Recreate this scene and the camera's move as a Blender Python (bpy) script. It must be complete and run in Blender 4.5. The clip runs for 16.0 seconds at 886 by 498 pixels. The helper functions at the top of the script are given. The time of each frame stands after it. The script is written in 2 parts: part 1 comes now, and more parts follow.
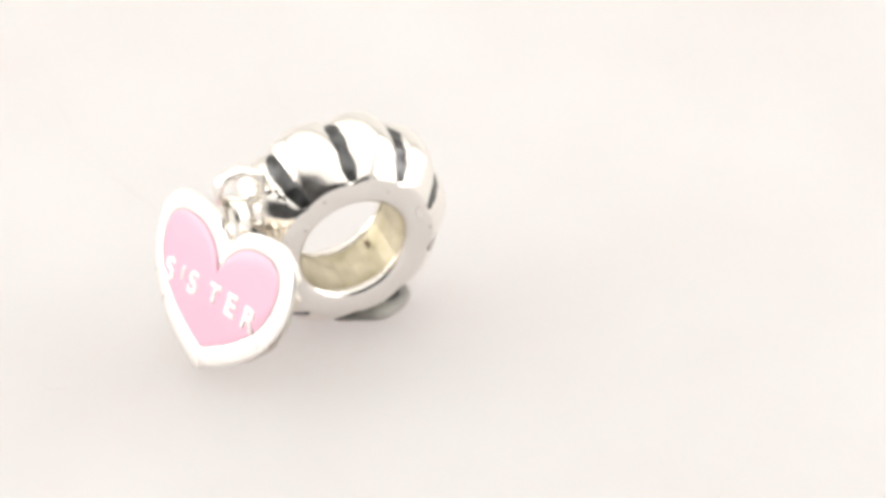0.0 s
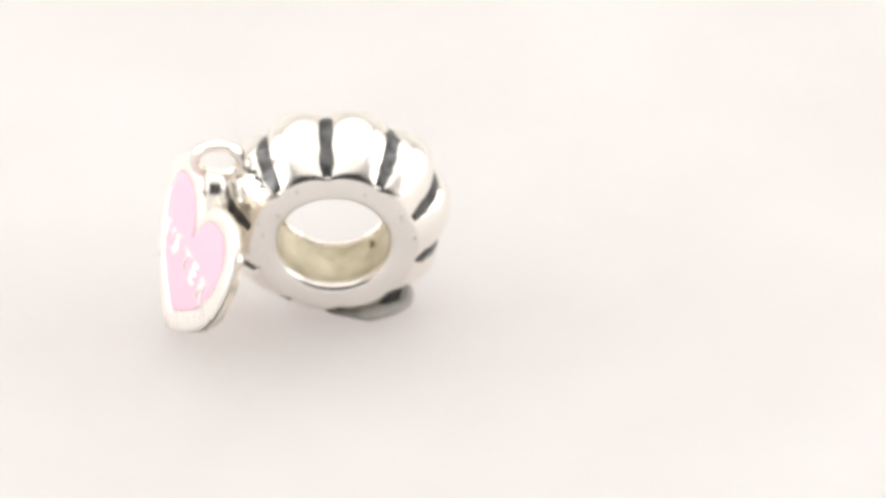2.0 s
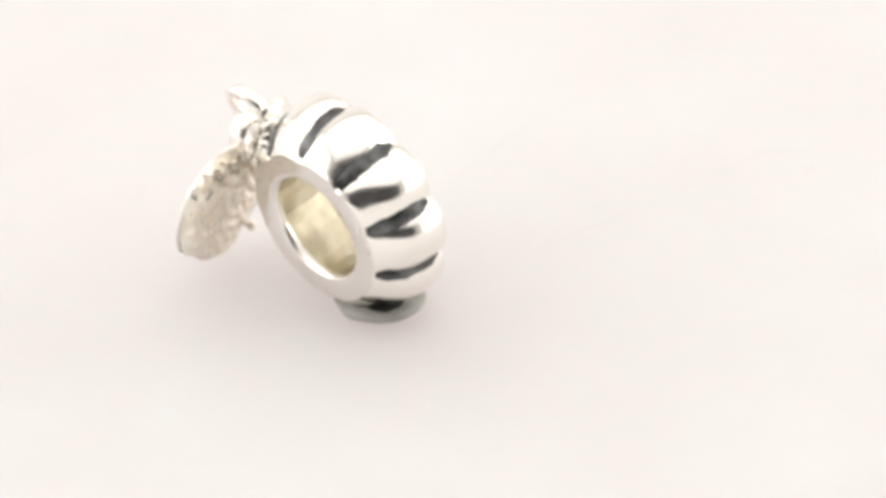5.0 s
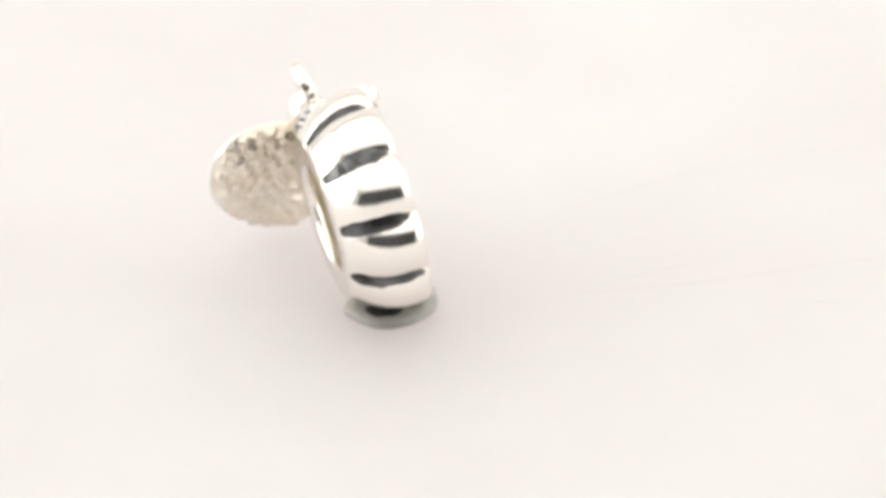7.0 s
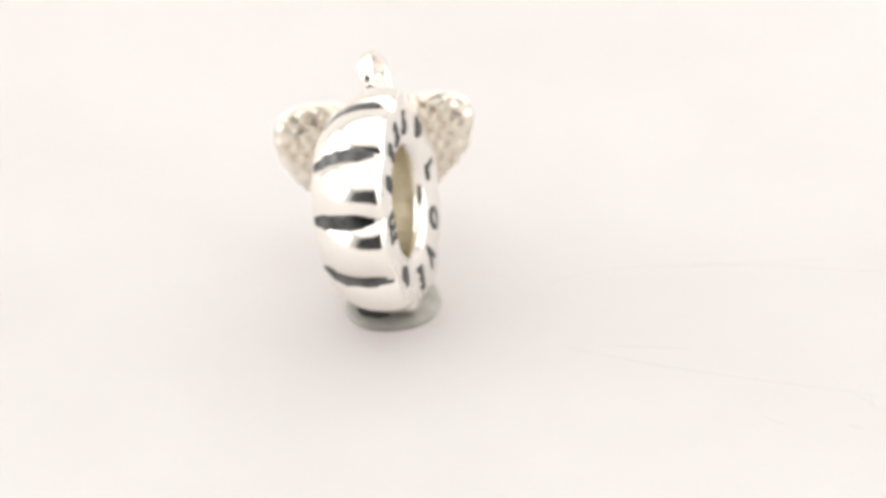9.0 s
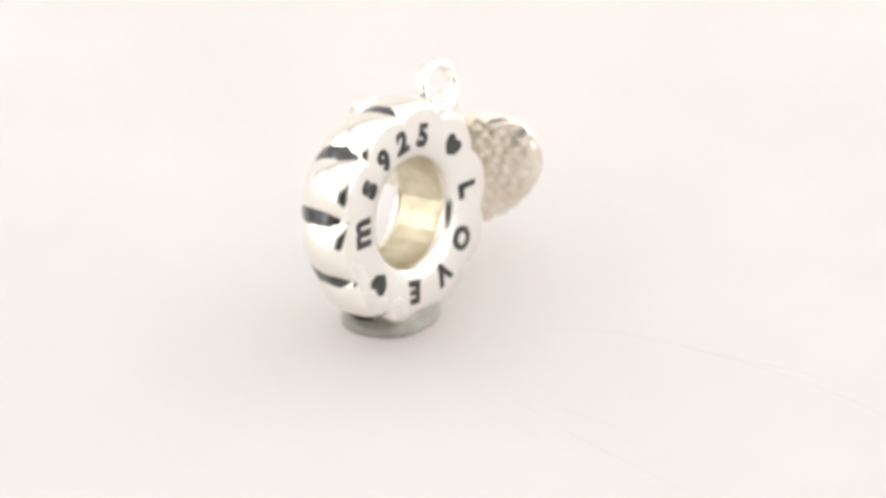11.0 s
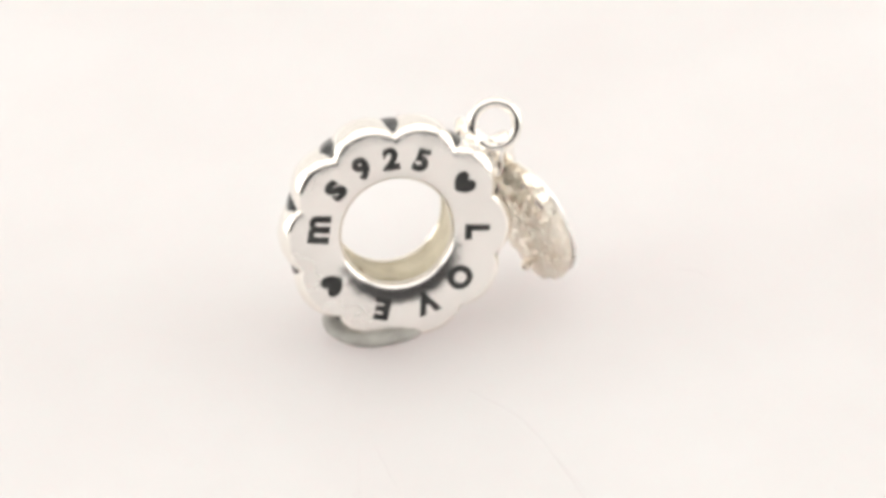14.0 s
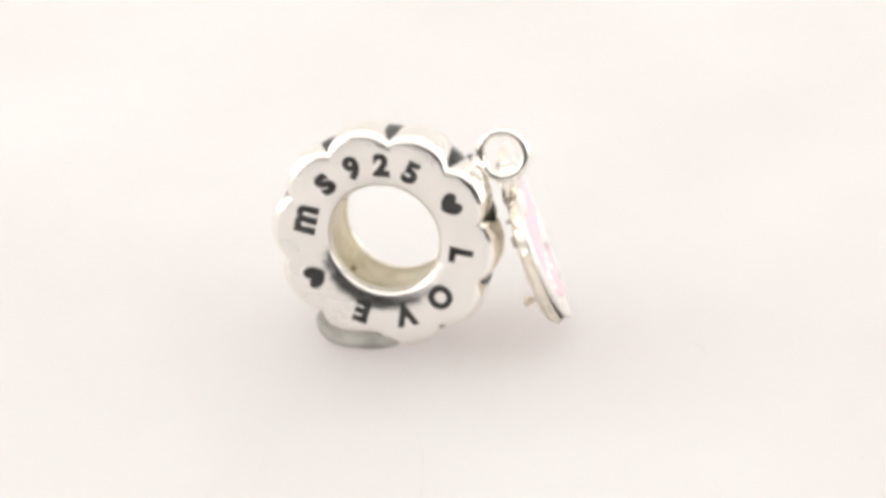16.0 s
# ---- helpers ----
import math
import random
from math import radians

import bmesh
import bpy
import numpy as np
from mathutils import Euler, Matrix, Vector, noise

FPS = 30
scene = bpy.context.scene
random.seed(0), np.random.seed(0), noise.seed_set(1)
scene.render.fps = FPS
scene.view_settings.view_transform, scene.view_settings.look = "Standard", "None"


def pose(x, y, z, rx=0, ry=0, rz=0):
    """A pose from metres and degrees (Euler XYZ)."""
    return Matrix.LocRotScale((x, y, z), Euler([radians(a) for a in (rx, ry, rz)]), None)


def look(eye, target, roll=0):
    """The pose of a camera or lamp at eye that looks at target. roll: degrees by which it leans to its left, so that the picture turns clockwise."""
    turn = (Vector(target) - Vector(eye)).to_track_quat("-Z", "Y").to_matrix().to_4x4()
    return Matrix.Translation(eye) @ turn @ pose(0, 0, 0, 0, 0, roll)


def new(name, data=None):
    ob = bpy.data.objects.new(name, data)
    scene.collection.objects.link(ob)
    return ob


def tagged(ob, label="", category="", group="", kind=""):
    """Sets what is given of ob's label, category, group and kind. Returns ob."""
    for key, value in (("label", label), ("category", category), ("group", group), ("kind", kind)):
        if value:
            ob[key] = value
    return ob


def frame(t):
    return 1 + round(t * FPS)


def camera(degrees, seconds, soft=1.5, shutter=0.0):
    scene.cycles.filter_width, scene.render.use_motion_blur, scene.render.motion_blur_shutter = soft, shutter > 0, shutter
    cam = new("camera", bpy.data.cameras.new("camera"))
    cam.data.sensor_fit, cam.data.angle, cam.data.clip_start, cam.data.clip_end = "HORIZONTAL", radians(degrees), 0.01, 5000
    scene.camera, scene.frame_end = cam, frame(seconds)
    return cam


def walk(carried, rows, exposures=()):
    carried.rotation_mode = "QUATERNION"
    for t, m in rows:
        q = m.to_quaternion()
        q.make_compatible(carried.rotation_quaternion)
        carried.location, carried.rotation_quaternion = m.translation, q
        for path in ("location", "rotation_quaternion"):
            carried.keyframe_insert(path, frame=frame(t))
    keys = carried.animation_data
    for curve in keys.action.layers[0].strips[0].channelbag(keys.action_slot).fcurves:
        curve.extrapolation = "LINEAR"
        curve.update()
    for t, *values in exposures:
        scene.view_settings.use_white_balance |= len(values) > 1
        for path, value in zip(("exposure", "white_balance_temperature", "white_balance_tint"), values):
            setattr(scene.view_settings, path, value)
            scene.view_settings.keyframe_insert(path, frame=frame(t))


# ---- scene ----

MM = 0.001
# ---- camera: fixed on a tripod, a long macro lens looking down on the turntable ----
cam = camera(10.0, 16.0, soft=4.2)
cam.data.dof.use_dof, cam.data.dof.focus_distance, cam.data.dof.aperture_fstop = True, 0.2148, 48.0
VIEW = pose(0.0, -0.18737, 0.11553, 58.9875, 1.6701, -2.0324)
walk(cam, [(0.0, VIEW), (16.0, VIEW)], exposures=[(0.0, -0.45), (16.0, -0.45)])

# ---- light: a big softbox overhead, and an added fill at each side ----
world = bpy.data.worlds.new("studio_air")
world.use_nodes = True
world.node_tree.nodes["Background"].inputs["Color"].default_value = (1.0, 0.97, 0.95, 1)
world.node_tree.nodes["Background"].inputs["Strength"].default_value = 0.05
scene.world = world


def softbox(name, power, w, d, eye, target, colour):
    lamp = bpy.data.lights.new(name, "AREA")
    lamp.shape, lamp.size, lamp.size_y = "RECTANGLE", w, d
    lamp.energy, lamp.color = power, colour
    ob = new(name, lamp)
    ob.matrix_world = look(eye, target)
    return ob


WARM = (1.0, 0.972, 0.948)
softbox("softbox_top", 47, 4.4, 4.1, (0.0, -0.5, 1.88), (0, -0.4999, 0), WARM)
# unseen side fills, added to lighten the shadows and the heart
softbox("added_fill_side", 52, 3.2, 1.5, (-2.44, 0.1, 0.85), (0, 0.1, 0.85), WARM)
softbox("added_fill_side", 50, 3.2, 1.5, (2.44, 0.1, 0.85), (0, 0.1, 0.85), WARM)


# ---- materials ----
def material(name, colour, rough=0.5, metal=0.0, coat=0.0, spec=0.5):
    m = bpy.data.materials.new(name)
    m.use_nodes = True
    b = m.node_tree.nodes["Principled BSDF"]
    b.inputs["Base Color"].default_value = (*colour, 1)
    b.inputs["Roughness"].default_value = rough
    b.inputs["Metallic"].default_value = metal
    b.inputs["Coat Weight"].default_value = coat
    b.inputs["Specular IOR Level"].default_value = spec
    return m


def vary(m, scale, low, high, socket="Base Color", detail=4.0, grow=1.0):
    """Mottle a socket between two values with noise at a real-world size."""
    t = m.node_tree
    co = t.nodes.new("ShaderNodeTexCoord")
    n = t.nodes.new("ShaderNodeTexNoise")
    n.inputs["Scale"].default_value, n.inputs["Detail"].default_value = scale, detail
    t.links.new(co.outputs["Object"], n.inputs["Vector"])
    if socket == "Base Color":
        r = t.nodes.new("ShaderNodeValToRGB")
        r.color_ramp.elements[0].position, r.color_ramp.elements[1].position = 0.5 - 0.22 * grow, 0.5 + 0.22 * grow
        r.color_ramp.elements[0].color, r.color_ramp.elements[1].color = (*low, 1), (*high, 1)
        t.links.new(n.outputs["Fac"], r.inputs["Fac"])
        t.links.new(r.outputs["Color"], t.nodes["Principled BSDF"].inputs[socket])
    else:
        r = t.nodes.new("ShaderNodeMapRange")
        r.inputs["From Min"].default_value, r.inputs["From Max"].default_value = 0.3, 0.7
        r.inputs["To Min"].default_value, r.inputs["To Max"].default_value = low, high
        t.links.new(n.outputs["Fac"], r.inputs["Value"])
        t.links.new(r.outputs["Result"], t.nodes["Principled BSDF"].inputs[socket])
    return m


def relief(m, scale, depth, strength=0.5, detail=3.0):
    """Fine relief: noise bump, depth in metres."""
    t = m.node_tree
    co = t.nodes.new("ShaderNodeTexCoord")
    n = t.nodes.new("ShaderNodeTexNoise")
    n.inputs["Scale"].default_value, n.inputs["Detail"].default_value = scale, detail
    b = t.nodes.new("ShaderNodeBump")
    b.inputs["Strength"].default_value, b.inputs["Distance"].default_value = strength, depth
    t.links.new(co.outputs["Object"], n.inputs["Vector"])
    t.links.new(n.outputs["Fac"], b.inputs["Height"])
    t.links.new(b.outputs["Normal"], t.nodes["Principled BSDF"].inputs["Normal"])
    return m


paper = relief(vary(material("white_acrylic", (0.67, 0.652, 0.645), 0.8, spec=0.12), 60, (0.645, 0.623, 0.615), (0.69, 0.68, 0.675), detail=7.0), 2500, 0.00002, 0.25)
skin = paper.node_tree.nodes["Principled BSDF"].inputs
skin["Subsurface Weight"].default_value = 1.0
skin["Subsurface Scale"].default_value = 0.05
skin["Subsurface Radius"].default_value = (1.0, 0.88, 0.89)
backdrop_white = vary(material("matt_white_wall", (0.84, 0.83, 0.82), 0.8, spec=0.2), 3, (0.82, 0.81, 0.80), (0.85, 0.845, 0.83))
dark_panel = vary(material("charcoal_reflection_panel", (0.05, 0.05, 0.05), 0.9, spec=0.2), 3, (0.03, 0.03, 0.032), (0.05, 0.05, 0.052))
pale_wall = vary(material("pale_wall", (0.80, 0.79, 0.78), 0.9, spec=0.2), 3, (0.78, 0.77, 0.76), (0.82, 0.81, 0.80))
worn_pit = vary(material("worn_silver_pit", (0.4, 0.37, 0.34), 0.5, 1.0), 900, (0.30, 0.27, 0.25), (0.46, 0.42, 0.39))
pencil = material("faint_scratch", (0.56, 0.53, 0.525), 0.7)
silver = relief(vary(material("polished_silver", (0.93, 0.90, 0.85), 0.15, 1.0), 700, 0.11, 0.21, "Roughness"), 900, 0.00002, 0.12, 2.0)
face_silver = relief(vary(material("brushed_silver", (0.82, 0.795, 0.765), 0.24, 1.0), 420, 0.15, 0.30, "Roughness"), 420, 0.00022, 0.3, 4.0)
# Hole wall: the dimmer, warm inner reflections are put into its colour.
bore_silver = relief(vary(material("matt_shade_tinted_silver", (0.55, 0.50, 0.37), 0.44, 1.0), 520, (0.38, 0.335, 0.22), (0.76, 0.70, 0.55)), 520, 0.0003, 0.55, 2.0)
# Heart back: warm bounced light is put into the cast silver's tint.
cast_silver = relief(vary(material("rough_bounce_tinted_silver", (0.95, 0.91, 0.84), 0.36, 1.0), 800, (0.86, 0.78, 0.66), (0.96, 0.92, 0.84)), 1400, 0.00005, 0.4, 3.0)
rim_silver = relief(vary(material("white_silver_rim", (0.91, 0.885, 0.85), 0.3, 1.0), 900, 0.24, 0.38, "Roughness"), 1200, 0.00002, 0.2, 2.0)
# Black of the stamped marks, also of the painted shade on the putty.
oxide_and_shade = relief(vary(material("black_oxide_and_shade", (0.02, 0.02, 0.02), 0.45, spec=0.4), 1500, (0.006, 0.006, 0.007), (0.05, 0.05, 0.048)), 2500, 0.00004, 0.6)
enamel_pink = vary(material("pink_enamel", (0.93, 0.55, 0.68), 0.3, coat=0.75, spec=0.4), 300, (0.92, 0.51, 0.65), (0.94, 0.55, 0.69))
tarnish_reflect = relief(vary(material("tarnish_and_dark_reflection", (0.11, 0.11, 0.11), 0.28, 1.0), 1300, (0.022, 0.022, 0.023), (0.19, 0.193, 0.193)), 1800, 0.00006, 0.7)
brown_stain = vary(material("brown_stain", (0.14, 0.08, 0.04), 0.6), 3000, (0.08, 0.045, 0.02), (0.22, 0.14, 0.07))
putty_grey = relief(vary(material("grey_putty", (0.31, 0.305, 0.275), 0.35), 900, (0.24, 0.235, 0.21), (0.39, 0.38, 0.345)), 900, 0.00015, 0.5)


# ---- mesh helpers (millimetres in, metres out) ----
def part(name, bm, mat, parent, label="", smooth=True):
    """Link a bmesh as one mesh object under a thing or a part."""
    me = bpy.data.meshes.new(name)
    bm.normal_update()
    bm.to_mesh(me)
    bm.free()
    for p in me.polygons:
        p.use_smooth = smooth
    me.materials.append(mat)
    ob = new(name, me)
    ob.parent = parent
    if label:
        tagged(ob, label)
    return ob


def grid(rows, wrap_u=True, wrap_v=False, bm=None):
    """Quads through a list of rows of points (mm)."""
    bm = bm or bmesh.new()
    vs = [[bm.verts.new(Vector(p) * MM) for p in row] for row in rows]
    nr, nc = len(vs), len(vs[0])
    for i in range(nr if wrap_v else nr - 1):
        for j in range(nc if wrap_u else nc - 1):
            a, b = vs[i], vs[(i + 1) % nr]
            bm.faces.new((a[j], a[(j + 1) % nc], b[(j + 1) % nc], b[j]))
    return bm


def plate(w, d, h, bevel, at):
    """A bevelled slab, size and place in metres."""
    bm = bmesh.new()
    bmesh.ops.create_cube(bm, size=1.0, matrix=Matrix.Translation(at) @ Matrix.Diagonal((w, d, h, 1)))
    if bevel:
        bmesh.ops.bevel(bm, geom=bm.edges[:], offset=bevel, segments=3, affect="EDGES")
    return bm


def letter(char, size, depth, thicken, place, mat, parent, name):
    """One raised or filled character of the built-in font, centred at place (a matrix in the parent's space)."""
    cu = bpy.data.curves.new("character", "FONT")
    cu.body, cu.size, cu.extrude = char, size * MM, depth * MM
    cu.bevel_depth, cu.bevel_resolution = thicken * MM, 1
    cu.align_x = "CENTER"
    tmp = new("character", cu)
    me = bpy.data.meshes.new_from_object(tmp.evaluated_get(bpy.context.evaluated_depsgraph_get()))
    bpy.data.objects.remove(tmp)
    ys = [v.co.y for v in me.vertices]
    xs = [v.co.x for v in me.vertices]
    shift = Matrix.Translation((-(max(xs) + min(xs)) / 2, -(max(ys) + min(ys)) / 2, 0))
    me.transform(place @ shift)
    me.materials.clear()
    me.materials.append(mat)
    me.name = name
    ob = new(name, me)
    ob.parent = parent
    return ob


def bezier(p0, p1, p2, p3, count):
    out = []
    for i in range(count):
        t = i / count
        s = 1 - t
        out.append(tuple(s ** 3 * a + 3 * s * s * t * b + 3 * s * t * t * c + t ** 3 * d for a, b, c, d in zip(p0, p1, p2, p3)))
    return out


# ---- the turntable's motion: seconds, turn in degrees, slide of the card in mm ----
TURN = [(0.0, 0.00, 0.250, 0.040), (0.5, -7.10, 0.195, 0.013), (1.0, -14.69, -0.041, -0.144), (1.5, -19.89, -0.037, -0.146), (2.0, -22.89, 0.056, 0.061), (2.5, -29.77, -0.051, 0.050), (3.0, -38.00, -0.052, 0.063), (3.5, -45.95, -0.035, 0.033), (4.0, -52.88, -0.113, 0.051), (6.5, -91.13, -0.094, -0.065), (7.0, -95.82, 0.024, -0.053), (7.5, -100.71, 0.070, -0.001), (8.0, -108.57, 0.051, 0.065), (8.5, -117.23, 0.037, 0.056), (9.0, -124.94, 0.015, 0.158), (11.5, -158.88, 0.000, 0.023), (12.0, -165.32, -0.009, -0.017), (12.5, -170.02, 0.002, 0.001), (13.0, -175.97, -0.000, 0.294), (13.5, -183.91, 0.003, 0.089), (14.0, -192.42, -0.161, -0.101), (14.5, -199.88, -0.065, -0.152), (15.0, -205.34, 0.010, -0.117), (15.5, -210.46, -0.025, -0.118), (16.0, -217.13, -0.029, -0.084)]


# ---- the table, and unseen walls and ceiling added to bounce and reflect light ----
def setting():
    def slab(name, mat, size, at, label):
        ob = part(name, plate(*size, 0, at), mat, None, label, smooth=False)
        return tagged(ob, kind="structure")
    slab("ground", backdrop_white, (5.0, 5.1, 0.04), (0, -0.15, -0.0602), "white matt table surface under the turntable")
    slab("wall_north", pale_wall, (5.0, 0.05, 2.0), (0, 2.375, 0.9598), "unseen off-white wall added behind the turntable for pale reflections")
    # stands in for the dark camera side, to be mirrored in the silver
    slab("reflection_panel_south", dark_panel, (5.0, 0.05, 2.0), (0, -2.675, 0.9598), "unseen charcoal panel added behind the camera for dark reflections")
    for name, side in (("wall_west", -1), ("wall_east", 1)):
        slab(name, backdrop_white, (0.05, 3.7, 2.0), (2.525 * side, 0.55, 0.9598), "unseen white side wall added to bounce light")
        slab(name + "_front", backdrop_white, (0.05, 1.4, 2.0), (2.525 * side, -2.0, 0.9598), "unseen white side wall added beside the camera to bounce light")
    slab("ceiling", backdrop_white, (5.1, 5.1, 0.05), (0, -0.15, 1.9848), "unseen white ceiling added to bounce light")


def scratch(points, width, parent):
    """A shallow hair-thin raised mark on the card along a few plan points (mm)."""
    pts = []
    for i in range(len(points) - 1):
        for k in range(8):
            t = k / 8
            pts.append(Vector((*points[i], 0)).lerp(Vector((*points[i + 1], 0)), t))
    pts.append(Vector((*points[-1], 0)))
    for _ in range(6):
        pts = [pts[0]] + [(pts[i - 1] + pts[i] * 2 + pts[i + 1]) / 4 for i in range(1, len(pts) - 1)] + [pts[-1]]
    rows = []
    for i, p in enumerate(pts):
        d = (pts[min(i + 1, len(pts) - 1)] - pts[max(i - 1, 0)]).normalized()
        s = Vector((-d.y, d.x, 0)) * width * (0.35 + 0.65 * abs(noise.noise(p * 0.9))) * math.sin(math.pi * (i + 0.3) / (len(pts) - 0.4))
        rows.append([p + s + Vector((0, 0, -0.01)), p + Vector((0, 0, 0.012)), p - s + Vector((0, 0, -0.01))])
    return part("scratch", grid(rows, wrap_u=False), pencil, parent, "faint grey scratch")


def turntable():
    base = new("turntable")
    prof = [(0.001, 0.0), (99.0, 0.0), (99.7, -0.25), (100.0, -0.9), (100.0, -40.0), (0.001, -40.0)]
    rows = [[(r * math.cos(a), r * math.sin(a), z) for a in (2 * math.pi * k / 128 for k in range(128))] for r, z in prof]
    part("disc", grid(rows), paper, base, smooth=False)
    scratch([(-5.6, 5.6), (-8.1, 7.2), (-10.4, 10.6), (-12.1, 13.7), (-14.0, 18.2), (-15.0, 23.4)], 0.05, base)
    scratch([(-1.6, 9.0), (-2.4, 13.5), (-3.2, 16.4), (-5.0, 22.5)], 0.035, base)
    scratch([(-2.5, 10.4), (-3.3, 11.9), (-4.2, 13.8)], 0.04, base)
    scratch([(-1.2, 19.0), (-1.1, 19.8), (-1.05, 20.5)], 0.08, base)
    scratch([(-2.4, 22.5), (-2.45, 23.1)], 0.09, base)
    scratch([(-10.0, 10.2), (-11.0, 11.5), (-13.6, 15.2)], 0.03, base)
    scratch([(-14.4, -4.7), (-13.9, -5.4), (-13.0, -5.3)], 0.08, base)
    scratch([(-4.9, 22.2), (-3.8, 22.9)], 0.07, base)
    scratch([(-3.8, 24.1), (-4.8, 21.1)], 0.04, base)
    return tagged(base, "thick smooth white turntable block with faint grey scratches", "turntable")


# ---- the charm ----
AXIS = Vector((-0.35571, 0.92110, 0.15825))
UP = Vector((0.05958, -0.14663, 0.98740))
OUT = Vector((-0.93270, -0.36065, 0.00273))
FACE = Vector((-1.91920, 1.22517, 4.79646))
NOTCH = 16.1


def ringp(axial, radius, degrees):
    """A point (mm) from the bead's own measures: along its axis, out from it, and round it."""
    a = radians(degrees)
    return FACE + AXIS * axial + (OUT * math.cos(a) + UP * math.sin(a)) * radius


def lobe(degrees):
    """0 in a notch between two lobes, 1 on a lobe's crest."""
    return abs(math.sin(radians(5 * (degrees - NOTCH)))) ** 0.62


SIDE = [(-0.07, 4.78, 0.46), (-0.14, 4.88, 0.50), (-0.26, 4.96, 0.54), (-0.5, 5.03, 0.60), (-0.9, 5.06, 0.62), (-1.3, 5.04, 0.61), (-1.7, 4.96, 0.57), (-2.15, 4.80, 0.52), (-2.55, 4.54, 0.45), (-2.83, 4.29, 0.39), (-3.05, 4.07, 0.31), (-3.22, 3.90, 0.23), (-3.33, 3.775, 0.18)]


def bead_part(name, prof, mat, parent, label="", steps=320):
    """A skin round the bead: rows of (axial, crest radius, notch depth)."""
    rows = []
    for axial, r, dip in prof:
        rows.append([ringp(axial, r - dip * (1 - lobe(d)), d) for d in (360 * k / steps for k in range(steps))])
    return part(name, grid(rows), mat, parent, label)


def heart_glyph(scale):
    pts = []
    for s in (1, -1):
        half = bezier((0, -0.9), (s * 0.45, -0.7), (s * 1.0, -0.3), (s * 1.0, 0.3), 6) + bezier((s * 1.0, 0.3), (s * 1.0, 1.05), (s * 0.2, 1.05), (0, 0.5), 7)
        pts += half if s > 0 else ([(0, 0.45)] + half[:0:-1])
    return [(x * scale, y * scale) for x, y in pts]


def flat_piece(outline, z0, z1, place, mat, parent, name, label=""):
    """A small solid of an outline (mm), from z0 to z1, put at place."""
    bm = bmesh.new()
    lo = [bm.verts.new(place @ (Vector((x, y, z0)) * MM)) for x, y in outline]
    hi = [bm.verts.new(place @ (Vector((x, y, z1)) * MM)) for x, y in outline]
    k = len(outline)
    bm.faces.new(hi)
    bm.faces.new(lo[::-1])
    for i in range(k):
        bm.faces.new((lo[i], lo[(i + 1) % k], hi[(i + 1) % k], hi[i]))
    bmesh.ops.recalc_face_normals(bm, faces=bm.faces[:])
    return part(name, bm, mat, parent, label, smooth=False)


def face_place(radius, degrees, lift=0.0):
    """A frame on the lettered face: y points outward, z off the face."""
    a = radians(degrees)
    y = OUT * math.cos(a) + UP * math.sin(a)
    z = AXIS
    x = y.cross(z)
    m = Matrix((x, y, z)).transposed().to_4x4()
    m.translation = ringp(lift, radius, degrees) * MM
    return m


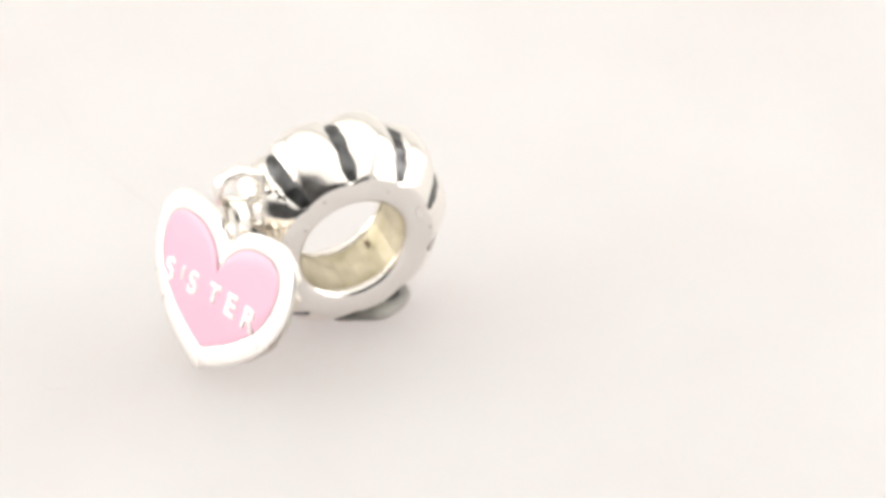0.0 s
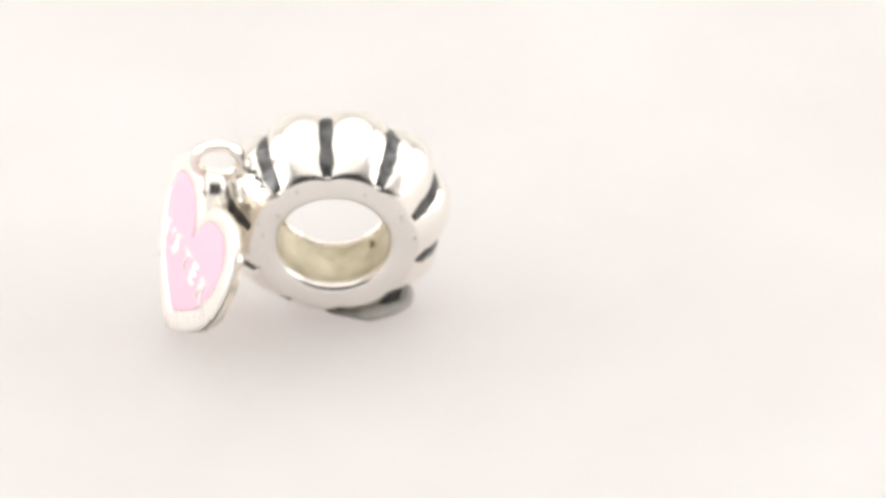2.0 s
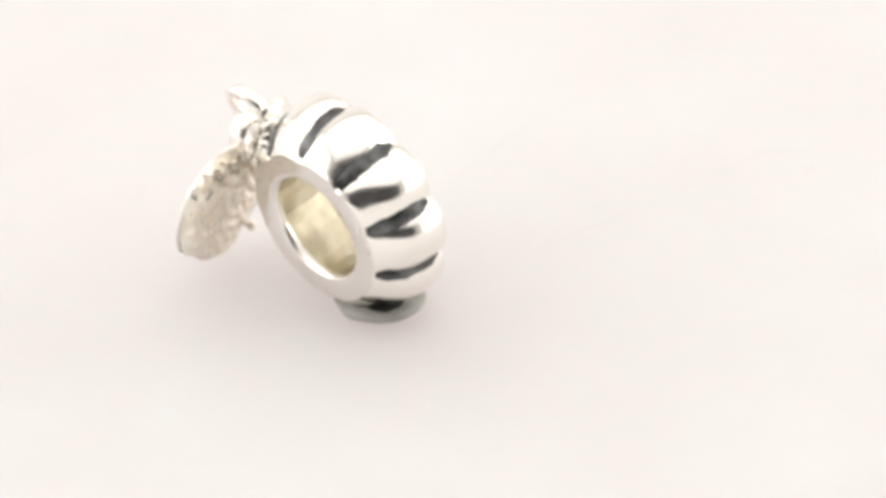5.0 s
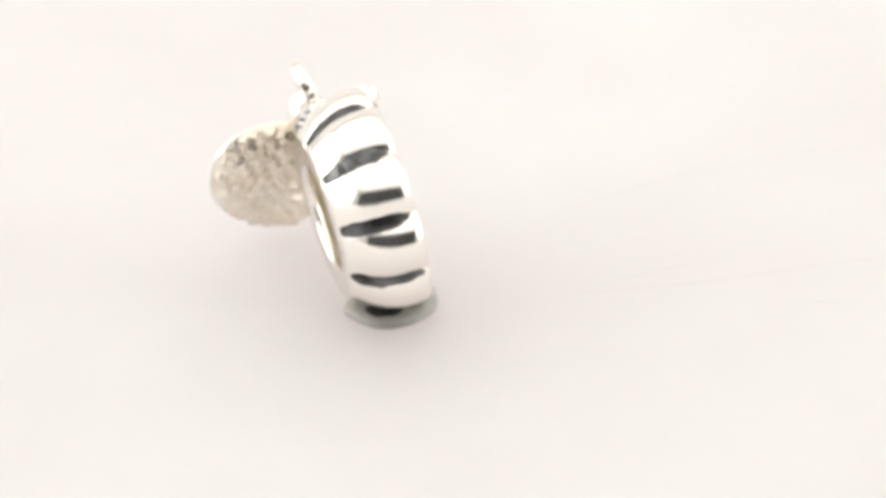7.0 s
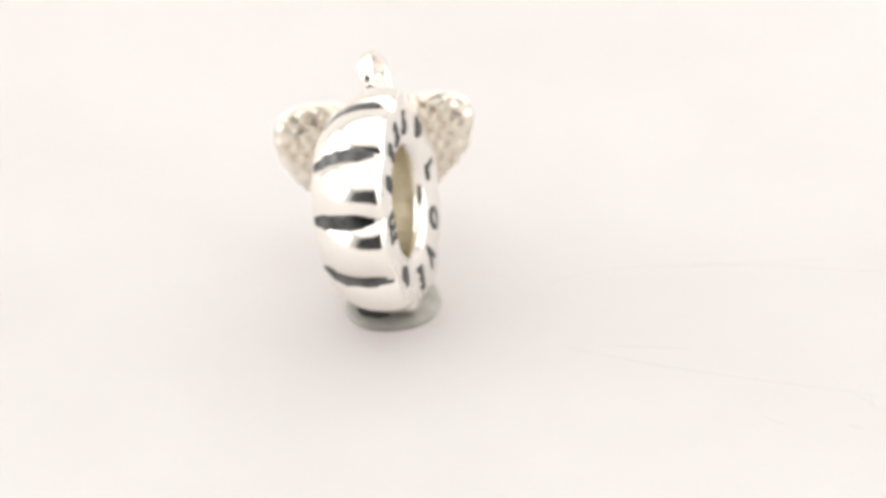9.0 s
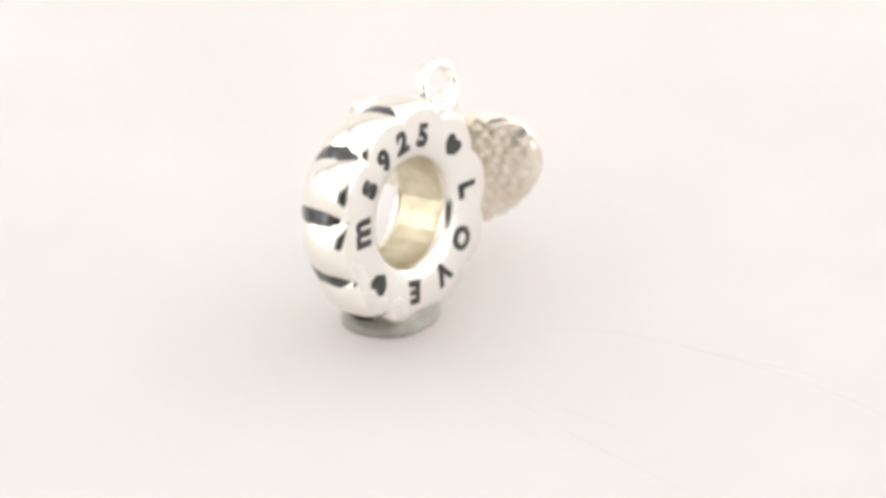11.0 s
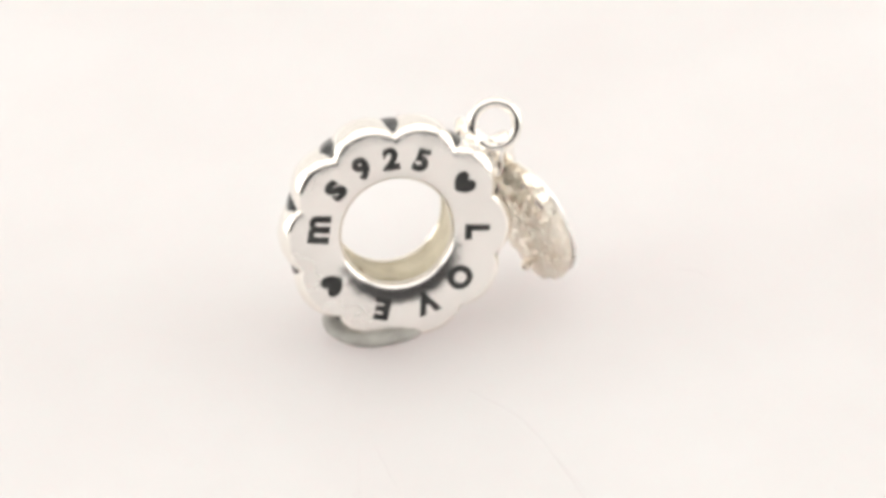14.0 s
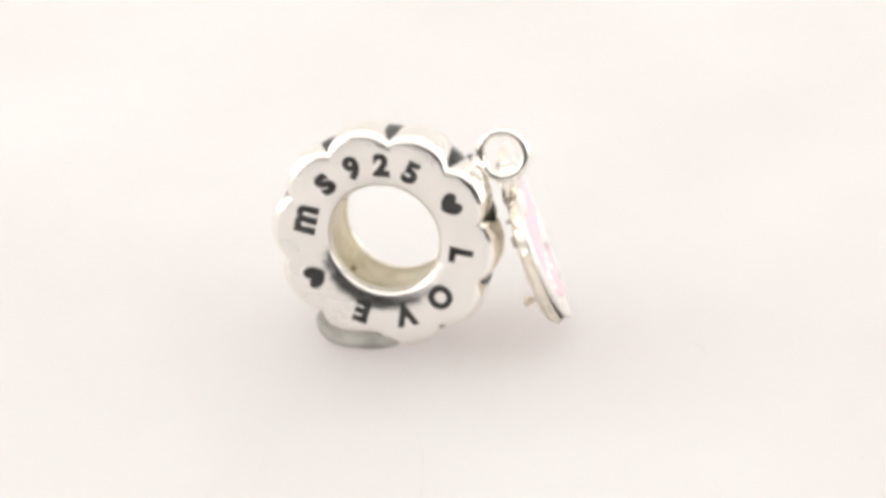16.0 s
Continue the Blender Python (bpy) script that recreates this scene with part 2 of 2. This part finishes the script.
def bead(charm):
    body = bead_part("bead", [(-0.03, 4.66, 0.41)] + SIDE + [(-3.40, 3.655, 0.14)], silver, charm, "silver bead body with ten rounded lobes")
    bead_part("back_face", [(-0.30, 2.44, 0), (-0.2, 2.5, 0), (-0.155, 2.58, 0), (-0.12, 2.7, 0), (-0.075, 2.85, 0), (-0.035, 3.05, 0), (-0.01, 3.3, 0), (0.0, 3.6, 0), (0.0, 4.0, 0.12), (0.0, 4.35, 0.28), (-0.03, 4.66, 0.41)], face_silver, body, "flat silver face stamped with black letters")
    bead_part("front_face", [(-3.40, 3.655, 0.14), (-3.435, 3.56, 0.09), (-3.44, 3.4, 0), (-3.44, 2.72, 0), (-3.42, 2.58, 0), (-3.32, 2.47, 0)], face_silver, body, "smooth silver front face")
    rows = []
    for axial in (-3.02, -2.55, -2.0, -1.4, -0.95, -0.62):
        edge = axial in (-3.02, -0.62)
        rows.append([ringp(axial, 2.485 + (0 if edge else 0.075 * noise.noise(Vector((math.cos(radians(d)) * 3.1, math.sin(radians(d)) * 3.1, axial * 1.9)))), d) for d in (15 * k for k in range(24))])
    part("bore", grid(rows), bore_silver, body, "matt silver inside of the hole, shade and warm bounce put into its colour", smooth=False)
    bead_part("lip", [(-3.32, 2.47, 0), (-3.24, 2.40, 0), (-3.14, 2.39, 0), (-3.06, 2.42, 0), (-3.02, 2.47, 0)], silver, body, "bright rolled lip of the hole")
    bead_part("lip", [(-0.62, 2.47, 0), (-0.56, 2.40, 0), (-0.46, 2.38, 0), (-0.36, 2.40, 0), (-0.30, 2.44, 0)], silver, body, "bright rolled lip of the hole")
    # groove strips: real tarnish, with dark reflections painted into the same colour
    for k in range(10):
        mid = NOTCH + 36 * k
        rows = []
        for n in range(33):
            t = 0.6 + n / 32 * (len(SIDE) - 3.61)
            lo, hi, f = SIDE[2 + int(t)], SIDE[3 + int(t)], t % 1
            axial, r, dip = (u + (v - u) * f for u, v in zip(lo, hi))
            swell = min(1.0, 0.45 + n * 0.1, 0.5 + (32 - n) * 0.055) + 0.12 * noise.noise(Vector((k * 7.7, axial * 3.5, 1.0)))
            lift = dip * (0.05 + 0.5 * swell + 0.09 * noise.noise(Vector((k * 5.3, axial * 2.2, 0)))) + 0.05 * (n / 32) ** 2
            rows.append([ringp(axial, r - dip + lift - 0.05 * abs(u), mid + u * 11.4 * swell + 0.7 * noise.noise(Vector((k * 3.1, axial * 3, u)))) for u in (-1, -0.5, 0, 0.5, 1)])
        part("groove", grid(rows, wrap_u=False), tarnish_reflect, body, "groove darkened by tarnish and painted dark reflection")
    # small casting pits on the front face
    for r, deg, size in ((3.05, 12, 0.06), (3.4, 22, 0.05), (2.85, 36, 0.07), (2.95, -14, 0.04), (3.45, -20, 0.06), (3.5, 176, 0.06), (3.1, 118, 0.05), (3.3, 64, 0.05)):
        m = Matrix((OUT, UP * -1, AXIS * -1)).transposed().to_4x4()
        m.translation = ringp(-3.44, r, deg) * MM
        flat_piece([(size * math.cos(a), size * 0.8 * math.sin(a)) for a in (2 * math.pi * q / 10 for q in range(10))], -0.05, 0.012, m, worn_pit, body, "pit")
    # a dark flaw on the wall of the hole
    spot = radians(-130)
    inward = (OUT * math.cos(spot) + UP * math.sin(spot)) * -1
    m = Matrix((AXIS, inward.cross(AXIS), inward)).transposed().to_4x4()
    m.translation = ringp(-1.15, 2.44, -130) * MM
    flat_piece([((0.19 + 0.06 * math.sin(3 * a)) * math.cos(a), (0.13 + 0.04 * math.cos(2 * a)) * math.sin(a)) for a in (2 * math.pi * q / 14 for q in range(14))], -0.12, 0.02, m, brown_stain, body, "flaw", "dark flaw in the hole")
    # stamped letters and hearts, read clockwise with their tops outward
    for char, deg, size in (("m", 169.3, 1.7), ("s", 137.4, 1.8), ("9", 113.1, 1.3), ("2", 91.4, 1.3), ("5", 69.2, 1.3), ("L", -5.8, 1.3), ("O", -42.4, 1.3), ("V", -72.8, 1.3), ("E", -105.3, 1.3)):
        letter(char, size, 0.005, 0.105, face_place(3.46, deg, -0.065), oxide_and_shade, body, "stamped_letter")
    for deg in (33.3, -146.7):
        flat_piece(heart_glyph(0.5), -0.05, 0.03, face_place(3.53, deg), oxide_and_shade, body, "stamped_heart")
    return body


# ---- heart pendant ----
HX, HY, HZ = Vector((0.63868, -0.76918, -0.02087)), Vector((0.27026, 0.19886, 0.94203)), Vector((-0.72044, -0.60730, 0.33489))
HEART = Vector((-6.34218, -3.56020, 4.82355))


def hp(x, y, z=0.0):
    return HEART + HX * x + HY * y + HZ * z


def heart_outline(w, tip, side, top, lobe_x, notch, full, rise, hold, dx=0.0, count=44):
    """A heart's outline (mm), anticlockwise from its tip."""
    r = bezier((0, tip), (w * full, tip + (side - tip) * rise), (w, side - (side - tip) * hold), (w, side), count)
    r += bezier((w, side), (w, side + (top - side) * 0.62), (lobe_x + (w - lobe_x) * 0.62, top), (lobe_x, top), count)
    r += bezier((lobe_x, top), (lobe_x * 0.42, top), (0.1 * w, notch + (top - notch) * 0.55), (0, notch), count)
    r = r + [(0, notch)] + [(-x, y) for x, y in r[:0:-1]]
    return [(x + dx, y) for x, y in r]


def frame_heart():
    m = Matrix((HX, HY, HZ)).transposed().to_4x4()
    m.translation = HEART * MM
    return m


def dimple(x, y):
    """Height (mm) of the hammered back: rows of shallow round pits, a little out of line."""
    near = 1.0
    row = round(y / 0.56)
    for j in (row - 1, row, row + 1):
        col = round((x - 0.33 * (j % 2)) / 0.66)
        for i in (col - 1, col, col + 1):
            shift = noise.noise_vector(Vector((i * 1.37, j * 2.11, 0.5)))
            near = min(near, math.hypot(x - i * 0.66 - 0.33 * (j % 2) - 0.42 * shift.x, y - j * 0.56 - 0.42 * shift.y))
    return 0.21 * min(near / 0.3, 1.0) ** 1.4 - 0.12


def pendant(charm):
    outer = heart_outline(4.45, -4.92, 0.28, 2.2, 2.75, 1.0, 0.573, 0.188, 0.482, 0.12)
    outer = [(x - 0.17 * max(0.0, -3.0 - y), y) for x, y in outer]
    inner = heart_outline(3.68, -3.90, 0.10, 1.33, 2.4, -0.36, 0.583, 0.248, 0.473, -0.04)
    cx, cy = 0.0, -0.8

    def toward(outline, s):
        return [(cx + (x - cx) * s, cy + (y - cy) * s) for x, y in outline]

    def between(s):
        return [(a[0] + (b[0] - a[0]) * s, a[1] + (b[1] - a[1]) * s) for a, b in zip(outer, inner)]
    rows = []
    for pts, z in ((between(0.03), -0.16), (outer, -0.08), (between(0.06), 0.0), (between(0.2), 0.03), (between(0.5), 0.04), (between(0.82), 0.038), (between(0.97), 0.03), (inner, -0.02), (inner, -0.12)):
        rows.append([hp(x, y, z) for x, y in pts])
    heart = part("heart_pendant", grid(rows), rim_silver, charm, "silver heart pendant with raised rim")
    # enamel field, slightly domed
    rows = [[hp(x, y, z) for x, y in toward(inner, s)] for s, z in ((1.0, 0.025), (0.99, 0.036), (0.9, 0.056), (0.7, 0.088), (0.45, 0.11), (0.2, 0.12), (0.002, 0.12))]
    part("enamel", grid(rows), enamel_pink, heart, "glossy pink enamel field")
    # rough cast back
    rows = []
    for s, z in ((0.995, -0.24), (0.985, -0.30), (0.965, -0.40), (0.935, -0.52), *[(0.905 - 0.018 * k, -0.58 - 0.1 * min(1, k / 10)) for k in range(50)], (0.004, -0.68)):
        row = []
        for x, y in toward(outer, s):
            bump = dimple(x, y) + 0.06 * noise.noise(Vector((x * 3.2, y * 3.2, 9.0)))
            side = 0.06 * noise.noise(Vector((x * 2.4, y * 2.4, z * 5))) if 0.93 < s < 0.99 else 0.0
            wedge = (0.8 if s < 0.99 else 0.4) * 0.1 * (1.6 - y)
            row.append(hp(x * (1 + side), y * (1 + side), z + 0.12 - wedge - bump * (1 if s < 0.92 else 0.7 if s < 0.98 else 0)))
        rows.append(row)
    part("back_plate", grid(rows), cast_silver, heart, "rough hammered silver back")
    for char, x, y, turn in (("S", -2.86, -1.42, 2), ("I", -2.02, -1.28, 0), ("S", -1.28, -1.43, 0), ("T", 0.12, -1.36, -2), ("E", 1.24, -1.42, -4), ("R", 2.46, -1.58, -6)):
        place = frame_heart() @ pose(x * MM, y * MM, (0.085 - 0.0065 * x * x) * MM, 0, 0, turn)
        letter(char, 0.8 if char == "I" else 1.15 if char == "T" else 1.4, 0.03, 0.045, place, rim_silver, heart, "raised_letter")
    # little stamped marks near the top of the back
    for x, y, wide, tall, turn in ((2.82, 1.55, 0.26, 0.17, 20), (3.52, 1.02, 0.5, 0.12, -35), (-2.47, 1.72, 0.26, 0.17, -20), (-3.52, 1.3, 0.5, 0.12, 35)):
        oval = [(wide / 2 * math.cos(a), tall / 2 * math.sin(a)) for a in (2 * math.pi * k / 16 for k in range(16))]
        flat_piece(oval, -0.74, -0.2, frame_heart() @ pose(x * MM, y * MM, 0, 0, 0, turn), worn_pit, heart, "stamped_mark")
    # small ball on a stem behind the heart
    ball = bmesh.new()
    at = Vector((-6.72101, -2.61598, 1.35937))
    bmesh.ops.create_uvsphere(ball, u_segments=20, v_segments=12, radius=0.24 * MM, matrix=Matrix.Translation(at * MM))
    stem = HZ.to_track_quat("Z", "Y").to_matrix().to_4x4()
    stem.translation = (at + HZ * 0.35) * MM
    bmesh.ops.create_cone(ball, cap_ends=True, segments=14, radius1=0.13 * MM, radius2=0.16 * MM, depth=0.7 * MM, matrix=stem)
    part("stud", ball, cast_silver, heart, "tiny silver ball stud")
    return heart


def band_loop(name, centre, axis, long_way, r_long, r_short, thick, wide, mat, parent, label):
    """A closed loop of half-round band: axis through its hole, oval by two radii (mm)."""
    axis, u = axis.normalized(), (long_way - axis * long_way.dot(axis)).normalized()
    v = axis.cross(u)
    prof = [(math.cos(a) * thick / 2, math.sin(a) * wide / 2) for a in (2 * math.pi * k / 16 for k in range(16))]
    prof = [(abs(p) ** 0.75 * (1 if p > 0 else -1) * (thick / 2) ** 0.25, abs(q) ** 0.75 * (1 if q > 0 else -1) * (wide / 2) ** 0.25) for p, q in prof]
    rows = []
    for k in range(96):
        a = 2 * math.pi * k / 96
        ray = u * math.cos(a) * r_long + v * math.sin(a) * r_short
        way = ray.normalized()
        rows.append([centre + ray + way * p + axis * q for p, q in prof])
    return part(name, grid(rows, wrap_v=True), mat, parent, label)


def charm():
    base = new("charm")
    body = bead(base)
    band_loop("hanging_loop", Vector((-5.44374, -2.89114, 8.12213)), Vector((-0.33, 0.88, 0.34)), UP, 0.98, 0.98, 0.44, 0.58, silver, base, "polished silver hanging loop")
    shank = bmesh.new()
    foot, head = ringp(-1.75, 4.62, 40), ringp(-1.95, 5.15, 40)
    turn = (head - foot).to_track_quat("Z", "Y").to_matrix().to_4x4()
    turn.translation = (foot + head) / 2 * MM
    bmesh.ops.create_cone(shank, cap_ends=True, segments=20, radius1=0.52 * MM, radius2=0.30 * MM, depth=(head - foot).length * MM, matrix=turn)
    bmesh.ops.bevel(shank, geom=shank.edges[:], offset=0.05 * MM, segments=2, affect="EDGES")
    part("shank", shank, silver, base, "short silver shank under the loop")
    for axial, deg, wide, tall in ((-2.35, 45.5, 0.34, 0.07), (-2.55, 44.0, 0.07, 0.26), (-2.72, 46.0, 0.30, 0.07), (-2.2, 42.5, 0.07, 0.2), (-2.95, 44.5, 0.22, 0.06)):
        d = radians(deg)
        out = OUT * math.cos(d) + UP * math.sin(d)
        m = Matrix((AXIS, out.cross(AXIS) * -1, out)).transposed().to_4x4()
        m = m @ pose(0, 0, 0, 0, 26, 0)
        r = [r - dip * (1 - lobe(deg)) for a, r, dip in SIDE if a <= axial + 0.2][0]
        m.translation = ringp(axial, r, deg) * MM
        flat_piece([(-wide / 2, -tall / 2), (wide / 2, -tall / 2), (wide / 2, tall / 2), (-wide / 2, tall / 2)], -0.1, 0.03, m, oxide_and_shade, body, "stamp_mark")
    heart = pendant(base)
    band_loop("bail", HEART + HY * 1.98 - HZ * 0.2, HZ + OUT * 0.5, Vector((0.15, 0.35, 0.9)), 0.98, 0.56, 0.3, 0.8, silver, heart, "silver bail through the loop")
    return tagged(base, "silver charm bead with dangling pink enamel heart, standing on putty", "charm")


def putty():
    base = new("putty")
    rows = []
    for s, h in ((1.0, -0.01), (1.06, 0.08), (1.06, 0.2), (1.0, 0.34), (0.9, 0.44), (0.78, 0.46), (0.62, 0.42), (0.4, 0.4), (0.01, 0.4)):
        row = []
        for k in range(72):
            a = 2 * math.pi * k / 72
            wob = 1 + 0.08 * noise.noise(Vector((math.cos(a) * 1.7, math.sin(a) * 1.7, h * 1.5)))
            x, y = 2.12 * s * wob * math.cos(a), 1.86 * s * wob * math.sin(a)
            t = radians(-12)
            row.append((-0.58 + x * math.cos(t) - y * math.sin(t), 0.95 + x * math.sin(t) + y * math.cos(t), h + (0.12 * noise.noise(Vector((x * 1.3, y * 1.3, 5))) if s < 1.02 and h > 0.3 else 0)))
        rows.append(row)
    part("lump", grid(rows), putty_grey, base)
    # Added black dome: painted shade and groove tarnish between bead and putty.
    blot = bmesh.new()
    rim = [blot.verts.new(Vector((0.55 + (0.72 + 0.08 * math.sin(3 * a)) * math.cos(a), 0.8 + (1.1 + 0.12 * math.cos(2 * a)) * math.sin(a), 0.40)) * MM) for a in (2 * math.pi * k / 24 for k in range(24))]
    peak = blot.verts.new(Vector((0.5, 0.8, 0.66)) * MM)
    for k in range(24):
        blot.faces.new((rim[k], rim[(k + 1) % 24], peak))
    part("gap_shade", blot, oxide_and_shade, base, "black patch on the putty for the shade and tarnished groove under the bead")
    return tagged(base, "flattened lump of grey putty under the silver charm", "putty")


setting()
things = [turntable(), charm(), putty()]


def motions():
    rows = [(t, pose(dx * MM, dy * MM, 0, 0, 0, turn)) for t, turn, dx, dy in TURN]
    for thing in things:
        walk(thing, rows)


motions()
